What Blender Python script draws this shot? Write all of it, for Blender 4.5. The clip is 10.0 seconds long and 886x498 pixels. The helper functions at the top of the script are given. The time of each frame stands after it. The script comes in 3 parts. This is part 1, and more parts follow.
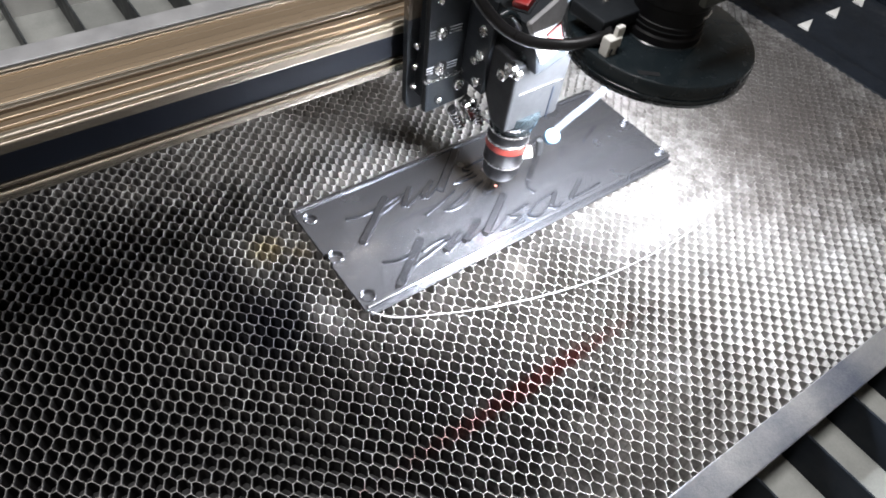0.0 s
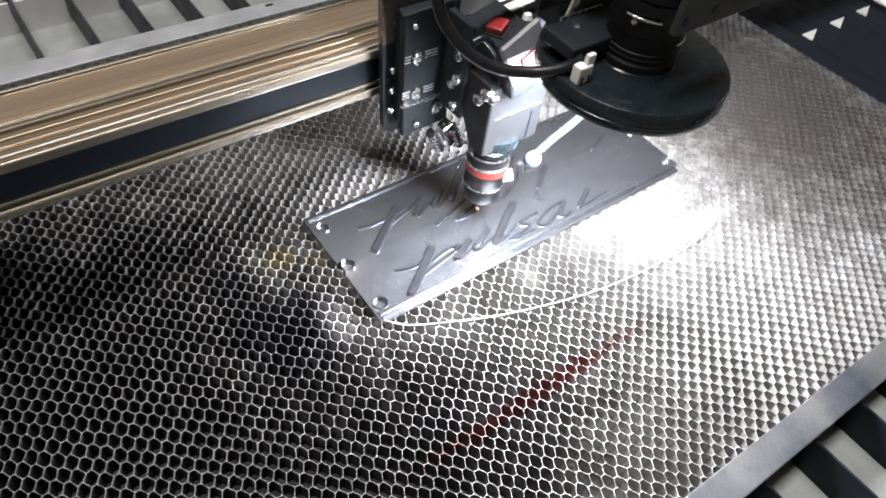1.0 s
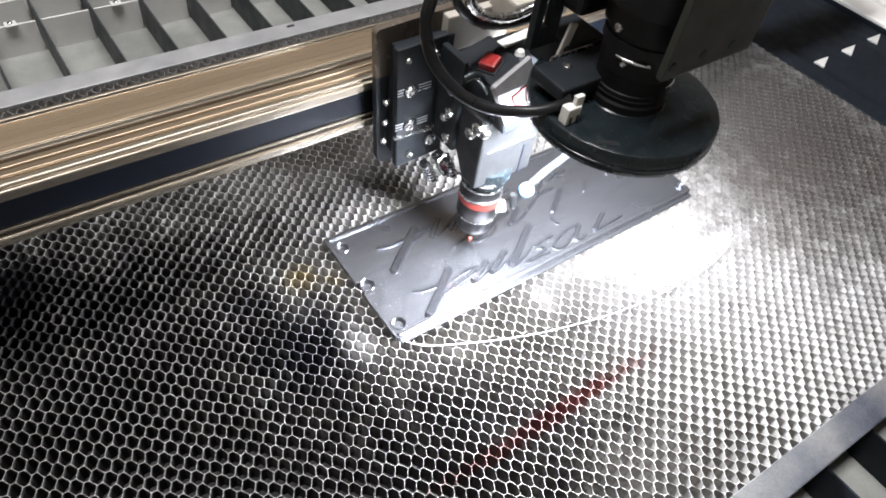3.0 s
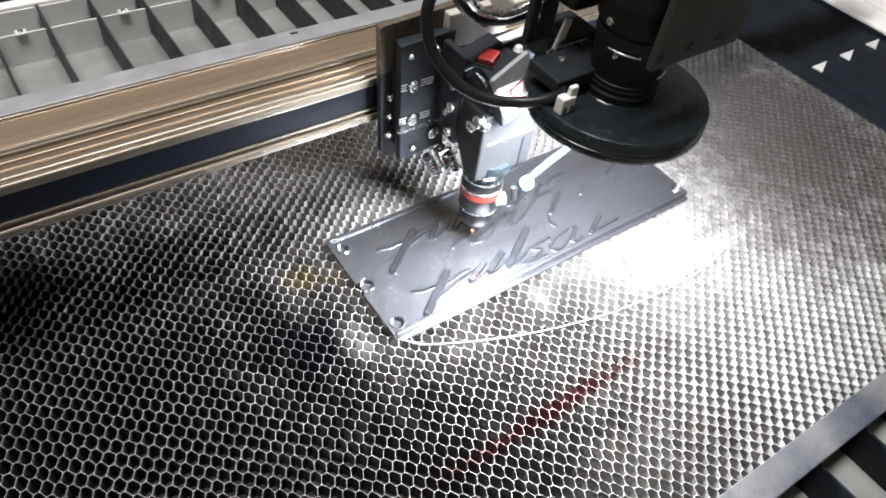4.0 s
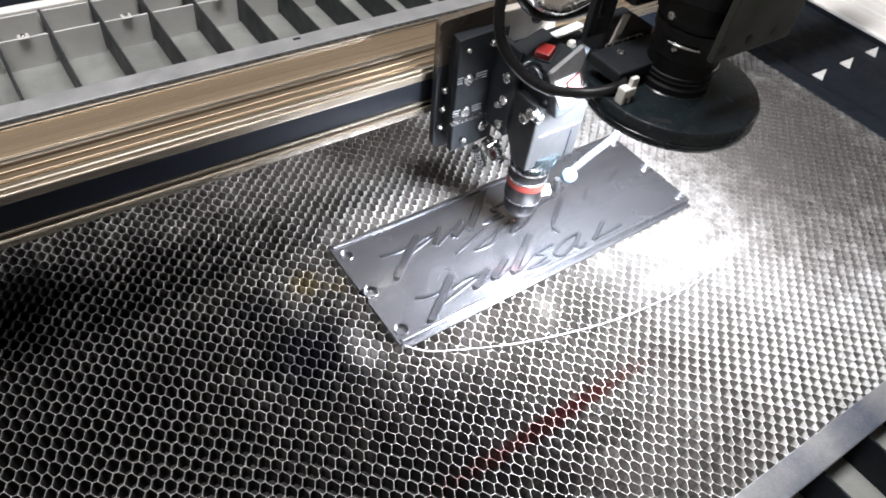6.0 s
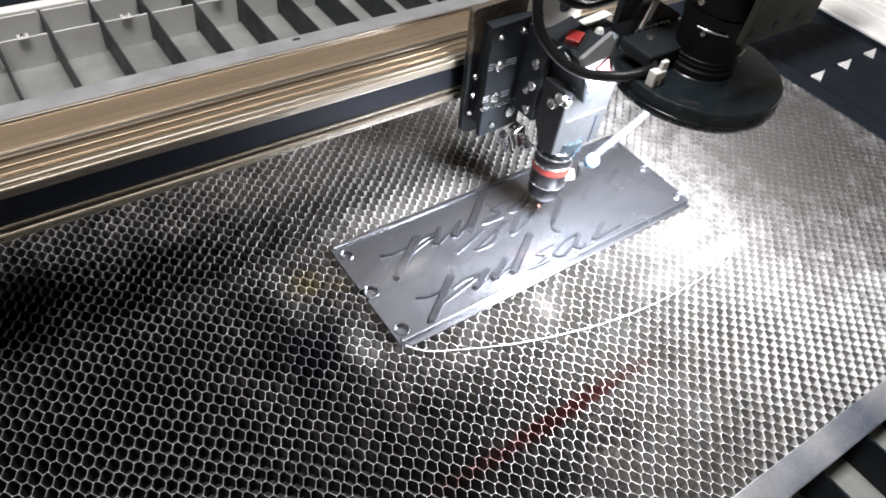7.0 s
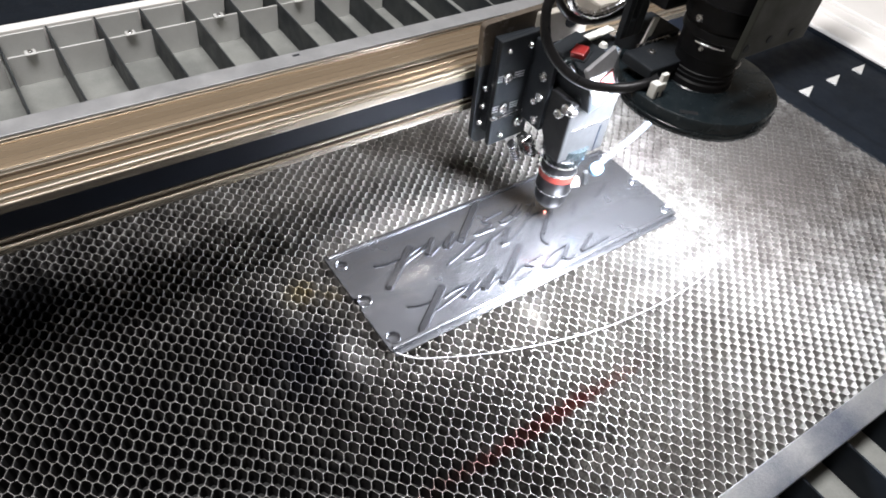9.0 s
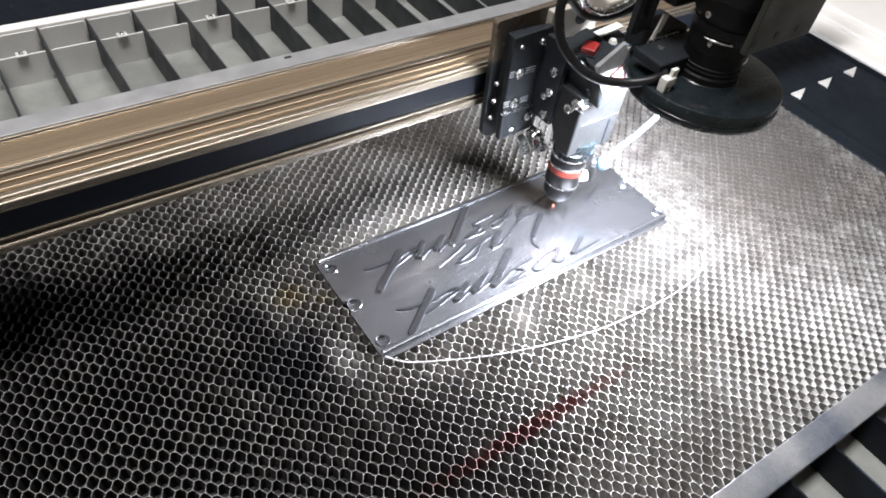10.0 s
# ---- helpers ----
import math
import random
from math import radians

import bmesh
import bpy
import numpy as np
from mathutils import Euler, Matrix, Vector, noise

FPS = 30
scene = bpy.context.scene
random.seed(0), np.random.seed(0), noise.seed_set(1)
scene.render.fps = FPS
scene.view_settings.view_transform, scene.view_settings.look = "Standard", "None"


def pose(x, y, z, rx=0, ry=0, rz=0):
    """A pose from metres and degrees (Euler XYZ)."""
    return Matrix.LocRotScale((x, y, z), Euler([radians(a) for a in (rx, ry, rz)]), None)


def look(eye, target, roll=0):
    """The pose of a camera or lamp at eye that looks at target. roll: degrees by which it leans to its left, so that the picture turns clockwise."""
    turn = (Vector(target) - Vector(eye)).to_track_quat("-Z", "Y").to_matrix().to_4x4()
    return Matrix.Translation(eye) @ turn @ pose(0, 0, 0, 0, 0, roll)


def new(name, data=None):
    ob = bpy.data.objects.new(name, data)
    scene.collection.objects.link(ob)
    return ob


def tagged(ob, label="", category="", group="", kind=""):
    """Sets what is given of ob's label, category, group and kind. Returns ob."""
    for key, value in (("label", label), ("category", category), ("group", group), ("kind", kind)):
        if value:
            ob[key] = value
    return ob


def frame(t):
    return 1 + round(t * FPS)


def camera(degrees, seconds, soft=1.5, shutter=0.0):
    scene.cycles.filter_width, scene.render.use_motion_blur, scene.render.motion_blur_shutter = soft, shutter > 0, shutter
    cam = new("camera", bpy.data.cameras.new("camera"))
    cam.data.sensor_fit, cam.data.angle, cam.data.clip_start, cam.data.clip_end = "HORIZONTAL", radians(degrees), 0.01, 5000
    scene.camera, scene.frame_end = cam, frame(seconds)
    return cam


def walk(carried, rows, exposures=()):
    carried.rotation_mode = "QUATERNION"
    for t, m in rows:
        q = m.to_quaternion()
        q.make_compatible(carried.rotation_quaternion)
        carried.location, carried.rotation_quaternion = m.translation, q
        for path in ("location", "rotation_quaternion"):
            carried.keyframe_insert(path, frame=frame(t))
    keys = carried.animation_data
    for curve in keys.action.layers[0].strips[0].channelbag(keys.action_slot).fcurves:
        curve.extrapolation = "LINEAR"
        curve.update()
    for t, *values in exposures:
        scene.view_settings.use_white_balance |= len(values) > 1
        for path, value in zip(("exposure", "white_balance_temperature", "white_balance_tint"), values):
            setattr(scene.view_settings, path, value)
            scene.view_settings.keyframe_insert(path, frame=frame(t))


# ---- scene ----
cam = camera(65.8, 10.0, soft=1.8)
PATH = [
    (0, (-0.1232, -0.1796, 0.3204), (0.1012, 0.053, -0.061), 10.21),
    (0.5, (-0.1283, -0.18, 0.3226), (0.0964, 0.0587, -0.0549), 9.57),
    (1, (-0.129, -0.18, 0.3245), (0.0953, 0.0585, -0.0534), 9.52),
    (1.5, (-0.1303, -0.1797, 0.3259), (0.0937, 0.0603, -0.0513), 9.34),
    (2, (-0.1314, -0.1774, 0.3285), (0.0952, 0.0647, -0.0457), 9.62),
    (2.5, (-0.135, -0.1752, 0.3303), (0.0916, 0.0702, -0.0418), 10.06),
    (2.7, (-0.136, -0.1742, 0.3318), (0.0897, 0.0713, -0.0408), 10.06),
    (3.8, (-0.1373, -0.1829, 0.3348), (0.0875, 0.0679, -0.0347), 9.36),
    (4, (-0.1372, -0.1849, 0.3364), (0.0857, 0.0681, -0.0328), 9.11),
    (4.5, (-0.138, -0.1836, 0.3375), (0.086, 0.0693, -0.031), 9.32),
    (5, (-0.14, -0.1826, 0.3365), (0.0847, 0.0708, -0.0313), 9.37),
    (5.5, (-0.1405, -0.1821, 0.3372), (0.0843, 0.0712, -0.0307), 9.47),
    (5.7, (-0.1401, -0.1819, 0.3374), (0.0851, 0.072, -0.0298), 9.43),
    (6.8, (-0.1419, -0.1802, 0.3362), (0.0854, 0.0727, -0.0303), 9.74),
    (7, (-0.1421, -0.1811, 0.3373), (0.0852, 0.0719, -0.0291), 9.73),
    (7.5, (-0.1429, -0.184, 0.3411), (0.0831, 0.0713, -0.0247), 9.49),
    (8, (-0.1425, -0.1862, 0.3436), (0.0848, 0.0706, -0.0203), 9.50),
    (8.5, (-0.1431, -0.1901, 0.3465), (0.0844, 0.0698, -0.015), 9.31),
    (9, (-0.142, -0.1928, 0.3477), (0.0863, 0.067, -0.0134), 9.44),
    (9.5, (-0.1387, -0.1955, 0.3484), (0.0903, 0.0638, -0.0126), 9.43),
    (10, (-0.1373, -0.1939, 0.3504), (0.0925, 0.0644, -0.0108), 9.73),
]
walk(cam, [(t, look(eye, target, roll)) for t, eye, target, roll in PATH], exposures=[(0, -0.2), (0.7, -0.14), (1.5, 0.02), (2.5, 0.1), (4, 0.05), (5, 0.03), (7.5, 0.0), (9, 0.08), (10, 0.05)])

# the head slides along the gantry, and the gantry creeps across the bed
HEAD = [
    (0, 20.6, -5.6), (0.5, 6.7, -9.3), (1, -3.6, -6.0), (1.5, -6.7, -5.5), (2, -17.8, -8.7), (2.5, -17.0, -2.8),
    (2.7, -21.4, -3.3), (3.8, -20.1, 0.2), (4, -14.3, 2.2), (4.5, -2.2, 3.4), (5, 0, 0), (5.5, 12.8, 3.9), (5.7, 15.1, 1.1), (6.8, 39.6, 4.1), (7, 45.2, 5.3), (7.5, 58.9, 4.2),
    (8, 46.0, 1.1), (8.5, 47.9, -2.1), (9, 60.3, 4.4), (9.5, 68.7, 1.1), (10, 79.6, 6.1),
]

# ---- light ----
world = bpy.data.worlds.new("workshop_air")
world.use_nodes = True
world.node_tree.nodes["Background"].inputs[0].default_value = (0.75, 0.86, 1.0, 1)
world.node_tree.nodes["Background"].inputs[1].default_value = 0.02
scene.world = world


def lamp(name, eye, target, sx, sy, watts, colour):
    data = bpy.data.lights.new(name, "AREA")
    data.shape, data.size, data.size_y, data.energy, data.color = "RECTANGLE", sx, sy, watts, colour
    ob = new(name, data)
    ob.matrix_world = look(eye, target)
    return ob


ROOM_WATTS = 48
lamp("ceiling_lamp_light", (-0.1, 0.12, 1.60), (-0.1, 0.12, 0), 1.2, 0.28, ROOM_WATTS, (0.99, 0.97, 0.985))
LED = 400.0


# ---- materials ----
def nodes_of(name):
    m = bpy.data.materials.new(name)
    m.use_nodes = True
    t = m.node_tree
    return m, t, t.nodes["Principled BSDF"]


def link(t, a, b):
    t.links.new(a, b)


def noise_tex(t, scale, detail=4, rough=0.55, stretch=None):
    co = t.nodes.new("ShaderNodeTexCoord")
    n = t.nodes.new("ShaderNodeTexNoise")
    n.inputs["Scale"].default_value, n.inputs["Detail"].default_value, n.inputs["Roughness"].default_value = scale, detail, rough
    if stretch:
        mp = t.nodes.new("ShaderNodeMapping")
        mp.inputs["Scale"].default_value = stretch
        link(t, co.outputs["Object"], mp.inputs["Vector"])
        link(t, mp.outputs[0], n.inputs["Vector"])
    else:
        link(t, co.outputs["Object"], n.inputs["Vector"])
    return n.outputs["Fac"]


def ramp(t, fac, stops):
    r = t.nodes.new("ShaderNodeValToRGB")
    while len(r.color_ramp.elements) < len(stops):
        r.color_ramp.elements.new(0.5)
    for e, (p, c) in zip(r.color_ramp.elements, stops):
        e.position = p
        e.color = (*c, 1) if not isinstance(c, (int, float)) else (c, c, c, 1)
    link(t, fac, r.inputs[0])
    return r.outputs[0]


def mix(t, fac, a, b, mode="MIX"):
    n = t.nodes.new("ShaderNodeMix")
    n.data_type, n.blend_type = "RGBA", mode
    for sock, v in ((n.inputs[0], fac), (n.inputs[6], a), (n.inputs[7], b)):
        if isinstance(v, (int, float)):
            sock.default_value = v
        elif isinstance(v, tuple):
            sock.default_value = (*v, 1)
        else:
            link(t, v, sock)
    return n.outputs[2]


def bump(t, bsdf, fac, strength, dist=0.0005):
    b = t.nodes.new("ShaderNodeBump")
    b.inputs["Strength"].default_value, b.inputs["Distance"].default_value = strength, dist
    link(t, fac, b.inputs["Height"])
    link(t, b.outputs[0], bsdf.inputs["Normal"])


def surface(name, colour, dark, rough, metal=0.0, fine=900, coarse=40, grain=0.15, stretch=None, spread=0.12, shine=0.5):
    """A painted, plastic or metal surface: colour varied at two scales, uneven gloss, fine relief."""
    m, t, b = nodes_of(name)
    big = ramp(t, noise_tex(t, coarse, 5, 0.6, stretch), [(0.35, dark), (0.62, colour)])
    small = noise_tex(t, fine, 3, 0.6, stretch)
    col = mix(t, 0.25, big, ramp(t, small, [(0.3, dark), (0.7, colour)]))
    link(t, col, b.inputs["Base Color"])
    link(t, ramp(t, noise_tex(t, coarse * 2.5, 4, 0.6, stretch), [(0.3, max(rough - spread, 0.03)), (0.7, min(rough + spread, 1))]), b.inputs["Roughness"])
    b.inputs["Metallic"].default_value, b.inputs["Specular IOR Level"].default_value = metal, shine
    bump(t, b, small, grain)
    return m


def spot(t, xyz, cx, cy, rx, ry, wobble, power=1.0):
    """1 inside an uneven oval patch of the bed, 0 outside; millimetres."""
    mp = t.nodes.new("ShaderNodeMapping")
    mp.vector_type = "POINT"
    mp.inputs["Location"].default_value = (-cx / rx, -cy / ry, 0)
    mp.inputs["Scale"].default_value = (1000 / rx, 1000 / ry, 0)
    link(t, xyz, mp.inputs["Vector"])
    ln = t.nodes.new("ShaderNodeVectorMath")
    ln.operation = "LENGTH"
    link(t, mp.outputs[0], ln.inputs[0])
    ad = t.nodes.new("ShaderNodeMath")
    ad.operation = "MULTIPLY_ADD"
    link(t, wobble, ad.inputs[0])
    ad.inputs[1].default_value = 1.4
    link(t, ln.outputs["Value"], ad.inputs[2])
    return smooth(t, ad.outputs[0], 1.75, 0.95, power)


def smooth(t, fac, lo, hi, power):
    n = t.nodes.new("ShaderNodeMapRange")
    n.interpolation_type = "SMOOTHSTEP"
    n.inputs["From Min"].default_value, n.inputs["From Max"].default_value = hi, lo
    n.inputs["To Min"].default_value, n.inputs["To Max"].default_value = power, 0
    link(t, fac, n.inputs["Value"])
    return n.outputs["Result"]


def honeycomb_metal(name, share, soot_shade):
    """share: strength of the patches; the last list: deposits and painted shade on walls."""
    m, t, b = nodes_of(name)
    co = t.nodes.new("ShaderNodeTexCoord").outputs["Object"]
    w = noise_tex(t, 55, 5, 0.65)
    base = ramp(t, noise_tex(t, 30, 6, 0.65), [(0.3, (0.24, 0.232, 0.222)), (0.5, (0.34, 0.328, 0.312)), (0.7, (0.43, 0.423, 0.412))])
    fine = ramp(t, noise_tex(t, 420, 3, 0.6), [(0.3, (0.53, 0.52, 0.505)), (0.7, (1, 1, 1))])
    col = mix(t, 0.6, base, fine, "MULTIPLY")
    patchy = ramp(t, noise_tex(t, 110, 3, 0.6), [(0.36, (0.35, 0.335, 0.32)), (0.6, (1, 1, 1))])
    col = mix(t, 0.32, col, patchy, "MULTIPLY")
    # burnt patches, soot and resin left by earlier jobs; also painted light and shade
    for cx, cy, rx, ry, c, p in STAINS_AND_LIGHT + soot_shade:
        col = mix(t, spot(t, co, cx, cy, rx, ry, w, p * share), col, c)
    link(t, col, b.inputs["Base Color"])
    # specular follows the colour: dark areas are dull, bare metal shines
    dull = t.nodes.new("ShaderNodeMath")
    dull.operation, dull.use_clamp = "MULTIPLY", True
    dull.inputs[1].default_value = 1.8
    link(t, col, dull.inputs[0])
    link(t, dull.outputs[0], b.inputs["Specular IOR Level"])
    b.inputs["Metallic"].default_value = 0.3
    link(t, ramp(t, w, [(0.3, 0.42), (0.7, 0.65)]), b.inputs["Roughness"])
    bump(t, b, noise_tex(t, 1500, 2), 0.25)
    return m


STAINS_AND_LIGHT = [
    # left side, far from the lamp: its dimness painted in along with soot
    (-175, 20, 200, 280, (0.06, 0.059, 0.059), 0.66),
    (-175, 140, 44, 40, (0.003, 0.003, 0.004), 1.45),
    (-46, 24, 38, 48, (0.026, 0.029, 0.042), 0.95),
    (-61, 65, 20, 12, (0.03, 0.033, 0.055), 0.8),
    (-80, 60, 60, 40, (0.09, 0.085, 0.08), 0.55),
    # pale patches beside the plate
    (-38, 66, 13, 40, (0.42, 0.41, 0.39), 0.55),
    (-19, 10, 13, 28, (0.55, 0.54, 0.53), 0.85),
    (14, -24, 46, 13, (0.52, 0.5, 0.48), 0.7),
    (-26, 70, 15, 14, (0.36, 0.28, 0.11), 0.5),
    (-8, 60, 9, 8, (0.34, 0.27, 0.14), 0.4),
    # one broad patch at the front left: weaker lamplight painted as dark tone
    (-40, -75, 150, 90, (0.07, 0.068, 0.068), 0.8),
    (45, -84, 110, 6.5, (0.15, 0.04, 0.036), 0.85),
    (378, -14, 90, 48, (0.14, 0.112, 0.1), 0.75),
    (300, 70, 80, 30, (0.33, 0.3, 0.3), 0.5),
    (440, -60, 60, 20, (0.3, 0.24, 0.2), 0.5),
    # broad darker tone over the right of the bed
    (400, 30, 170, 210, (0.16, 0.146, 0.134), 0.5),
    # two pale patches behind the plate: glare and a lightened head shadow, as colour
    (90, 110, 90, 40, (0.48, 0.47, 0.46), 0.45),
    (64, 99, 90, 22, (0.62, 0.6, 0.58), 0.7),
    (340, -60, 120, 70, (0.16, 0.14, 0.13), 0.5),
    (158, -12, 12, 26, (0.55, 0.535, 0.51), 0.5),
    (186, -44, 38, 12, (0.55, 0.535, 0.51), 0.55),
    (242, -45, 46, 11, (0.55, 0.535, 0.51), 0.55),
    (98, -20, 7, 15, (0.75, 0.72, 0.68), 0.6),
]
# dirt on the walls, plus shade inside the cells put into their colour
SOOT_SHADE = [
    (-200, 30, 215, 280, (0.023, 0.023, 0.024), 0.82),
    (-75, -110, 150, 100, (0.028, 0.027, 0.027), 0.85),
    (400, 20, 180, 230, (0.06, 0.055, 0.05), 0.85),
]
# one foil in two tones: walls carry the cells' shade, rims stay lighter
M_COMB = honeycomb_metal("honeycomb_walls", 1.0, SOOT_SHADE)
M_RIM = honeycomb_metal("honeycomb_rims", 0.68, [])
M_BAR = surface("bar_metal", (0.1, 0.098, 0.095), (0.02, 0.024, 0.034), 0.42, 0.3, 800, 22, 0.3)
M_RAIL = surface("rail_gold_anodised", (0.54, 0.43, 0.31), (0.43, 0.34, 0.24), 0.3, 0.9, 500, 12, 0.06, (0.03, 1, 1))
M_RAILTOP = surface("rail_top_anodised", (0.43, 0.33, 0.225), (0.32, 0.245, 0.165), 0.4, 0.75, 500, 12, 0.06, (0.03, 1, 1))
M_LIP = surface("rail_bare_metal", (0.73, 0.66, 0.55), (0.57, 0.5, 0.41), 0.22, 0.95, 500, 14, 0.05, (0.03, 1, 1))
M_REARBAR = surface("pale_bar_metal", (0.46, 0.465, 0.47), (0.34, 0.345, 0.355), 0.42, 0.5, 800, 25, 0.2)
M_TRAY = surface("tray_sheet", (0.27, 0.275, 0.255), (0.15, 0.155, 0.145), 0.55, 0.1, 700, 14, 0.1)
M_BAND = surface("rail_black_band", (0.008, 0.011, 0.018), (0.006, 0.008, 0.013), 0.42, 0.0, 700, 30, 0.05, spread=0.04, shine=0.25)
M_BROWN = surface("dark_brown_slot", (0.05, 0.035, 0.025), (0.03, 0.022, 0.016), 0.5, 0.2, 500, 20, 0.05)
M_BLACK = surface("black_anodised", (0.018, 0.021, 0.024), (0.012, 0.014, 0.017), 0.42, 0.0, 1500, 60, 0.12, shine=0.17)
M_GLOSS = surface("black_plastic", (0.012, 0.017, 0.02), (0.008, 0.012, 0.014), 0.22, 0.0, 900, 50, 0.06, shine=0.4)
M_RUBBER = surface("black_rubber", (0.013, 0.013, 0.014), (0.008, 0.008, 0.009), 0.36, 0.0, 900, 80, 0.1, shine=0.3)
M_STEEL = surface("bright_steel", (0.78, 0.78, 0.78), (0.6, 0.6, 0.6), 0.22, 1.0, 1200, 150, 0.1)
M_GREYBLOCK = surface("grey_head_metal", (0.022, 0.023, 0.025), (0.016, 0.017, 0.018), 0.5, 0.0, 1200, 60, 0.1, shine=0.2)
M_RED = surface("red_plastic", (0.27, 0.016, 0.015), (0.2, 0.012, 0.012), 0.35, 0.0, 900, 80, 0.08)
M_REDRING = surface("red_ring", (0.26, 0.04, 0.03), (0.19, 0.03, 0.025), 0.35, 0.2, 900, 80, 0.08)
M_WHITE = surface("white_nylon", (0.72, 0.72, 0.68), (0.6, 0.6, 0.56), 0.45, 0.0, 900, 80, 0.1)
M_BLUE = surface("pale_blue_collar", (0.14, 0.28, 0.42), (0.11, 0.22, 0.34), 0.35, 0.0, 900, 80, 0.05)
M_TUBE = surface("clear_tube", (0.14, 0.16, 0.185), (0.1, 0.12, 0.14), 0.15, 0.0, 900, 80, 0.02, spread=0.02)
M_TUBE.node_tree.nodes["Principled BSDF"].inputs["Alpha"].default_value = 0.3
M_GREYPL = surface("grey_plastic", (0.42, 0.39, 0.34), (0.32, 0.3, 0.26), 0.5, 0.0, 900, 60, 0.15)
M_SLAT = surface("sooty_slat", (0.05, 0.055, 0.055), (0.014, 0.018, 0.024), 0.5, 0.1, 500, 24, 0.2, shine=0.3)
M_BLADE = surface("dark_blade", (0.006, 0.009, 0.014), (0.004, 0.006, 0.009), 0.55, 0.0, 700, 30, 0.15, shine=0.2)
M_PALE = surface("pale_sheet", (0.6, 0.6, 0.58), (0.48, 0.48, 0.46), 0.5, 0.15, 700, 18, 0.1)
M_CAB = surface("white_enamel", (0.78, 0.76, 0.73), (0.7, 0.68, 0.65), 0.4, 0.0, 700, 9, 0.08)
M_WALL = surface("room_plaster", (0.5, 0.46, 0.4), (0.42, 0.38, 0.33), 0.8, 0.0, 90, 3, 0.2)
M_CEIL = surface("ceiling_paint", (0.66, 0.64, 0.6), (0.58, 0.56, 0.52), 0.8, 0.0, 90, 3, 0.1)
M_FLOOR = surface("concrete_floor", (0.24, 0.23, 0.22), (0.16, 0.155, 0.15), 0.6, 0.0, 120, 4, 0.2)
M_DARK = surface("matt_black", (0.005, 0.005, 0.006), (0.003, 0.003, 0.004), 0.5, 0.0, 900, 60, 0.08, shine=0.3)
M_PLATE_SHEEN = surface("brown_sheen", (0.1, 0.083, 0.066), (0.075, 0.062, 0.05), 0.2, 0.0, 900, 50, 0.05)
M_SATIN = surface("satin_metal", (0.3, 0.3, 0.305), (0.2, 0.2, 0.205), 0.5, 0.3, 900, 90, 0.08)
M_TAB = surface("red_anodised_tab", (0.06, 0.008, 0.008), (0.045, 0.006, 0.006), 0.6, 0.0, 900, 80, 0.08, shine=0.1)
M_MOUNT = surface("olive_grey_paint", (0.034, 0.036, 0.03), (0.025, 0.026, 0.022), 0.5, 0.0, 900, 20, 0.12, shine=0.3)
M_BACKING = surface("dark_backing", (0.012, 0.011, 0.011), (0.006, 0.006, 0.006), 0.7, 0.0, 300, 20, 0.2)
M_WIRE = surface("thin_wire", (0.6, 0.6, 0.62), (0.45, 0.45, 0.48), 0.3, 0.6, 900, 90, 0.05)


def plate_metal():
    m, t, b = nodes_of("satin_plate")
    col = ramp(t, noise_tex(t, 22, 5, 0.6), [(0.3, (0.185, 0.191, 0.212)), (0.7, (0.24, 0.248, 0.27))])
    fine = noise_tex(t, 900, 3, 0.6, (0.15, 1, 1))
    link(t, mix(t, 0.2, col, ramp(t, fine, [(0.3, (0.15, 0.15, 0.16)), (0.7, (0.27, 0.27, 0.29))])), b.inputs["Base Color"])
    b.inputs["Metallic"].default_value = 0.91
    link(t, ramp(t, noise_tex(t, 40, 4, 0.6), [(0.2, 0.23), (0.8, 0.29)]), b.inputs["Roughness"])
    # a smooth clear film lies on the satin metal
    b.inputs["Coat Weight"].default_value, b.inputs["Coat Roughness"].default_value, b.inputs["Coat IOR"].default_value = 0.6, 0.09, 1.7
    bump(t, b, noise_tex(t, 14, 2, 0.4), 0.6, 0.0025)
    link(t, b.inputs["Normal"].links[0].from_socket, b.inputs["Coat Normal"])
    return m


M_PLATE = plate_metal()
M_STROKE = surface("stroke_metal", (0.2, 0.206, 0.226), (0.175, 0.18, 0.2), 0.2, 0.93, 900, 30, 0.06, spread=0.04)


def led_glow():
    m, t, b = nodes_of("led_glow")
    b.inputs["Base Color"].default_value = (0.9, 0.9, 0.9, 1)
    b.inputs["Emission Color"].default_value = (0.89, 0.92, 1.0, 1)
    b.inputs["Emission Strength"].default_value = LED
    return m


M_LED = led_glow()


def spark_glow():
    m, t, b = nodes_of("spark_glow")
    b.inputs["Emission Color"].default_value = (1.0, 0.35, 0.28, 1)
    b.inputs["Emission Strength"].default_value = 4.0
    return m


M_SPARK = spark_glow()


# ---- building helpers (millimetres) ----
def part(name, bm, material, parent=None, label=""):
    me = bpy.data.meshes.new(name)
    bmesh.ops.recalc_face_normals(bm, faces=bm.faces)
    bm.to_mesh(me)
    bm.free()
    me.transform(Matrix.Scale(0.001, 4))
    me.materials.append(material)
    ob = new(name, me)
    ob.parent = parent
    if label:
        tagged(ob, label)
    return ob


def smooth_shade(ob, deg=35):
    me = ob.data
    me.polygons.foreach_set("use_smooth", [True] * len(me.polygons))
    me.set_sharp_from_angle(angle=radians(deg))
    return ob


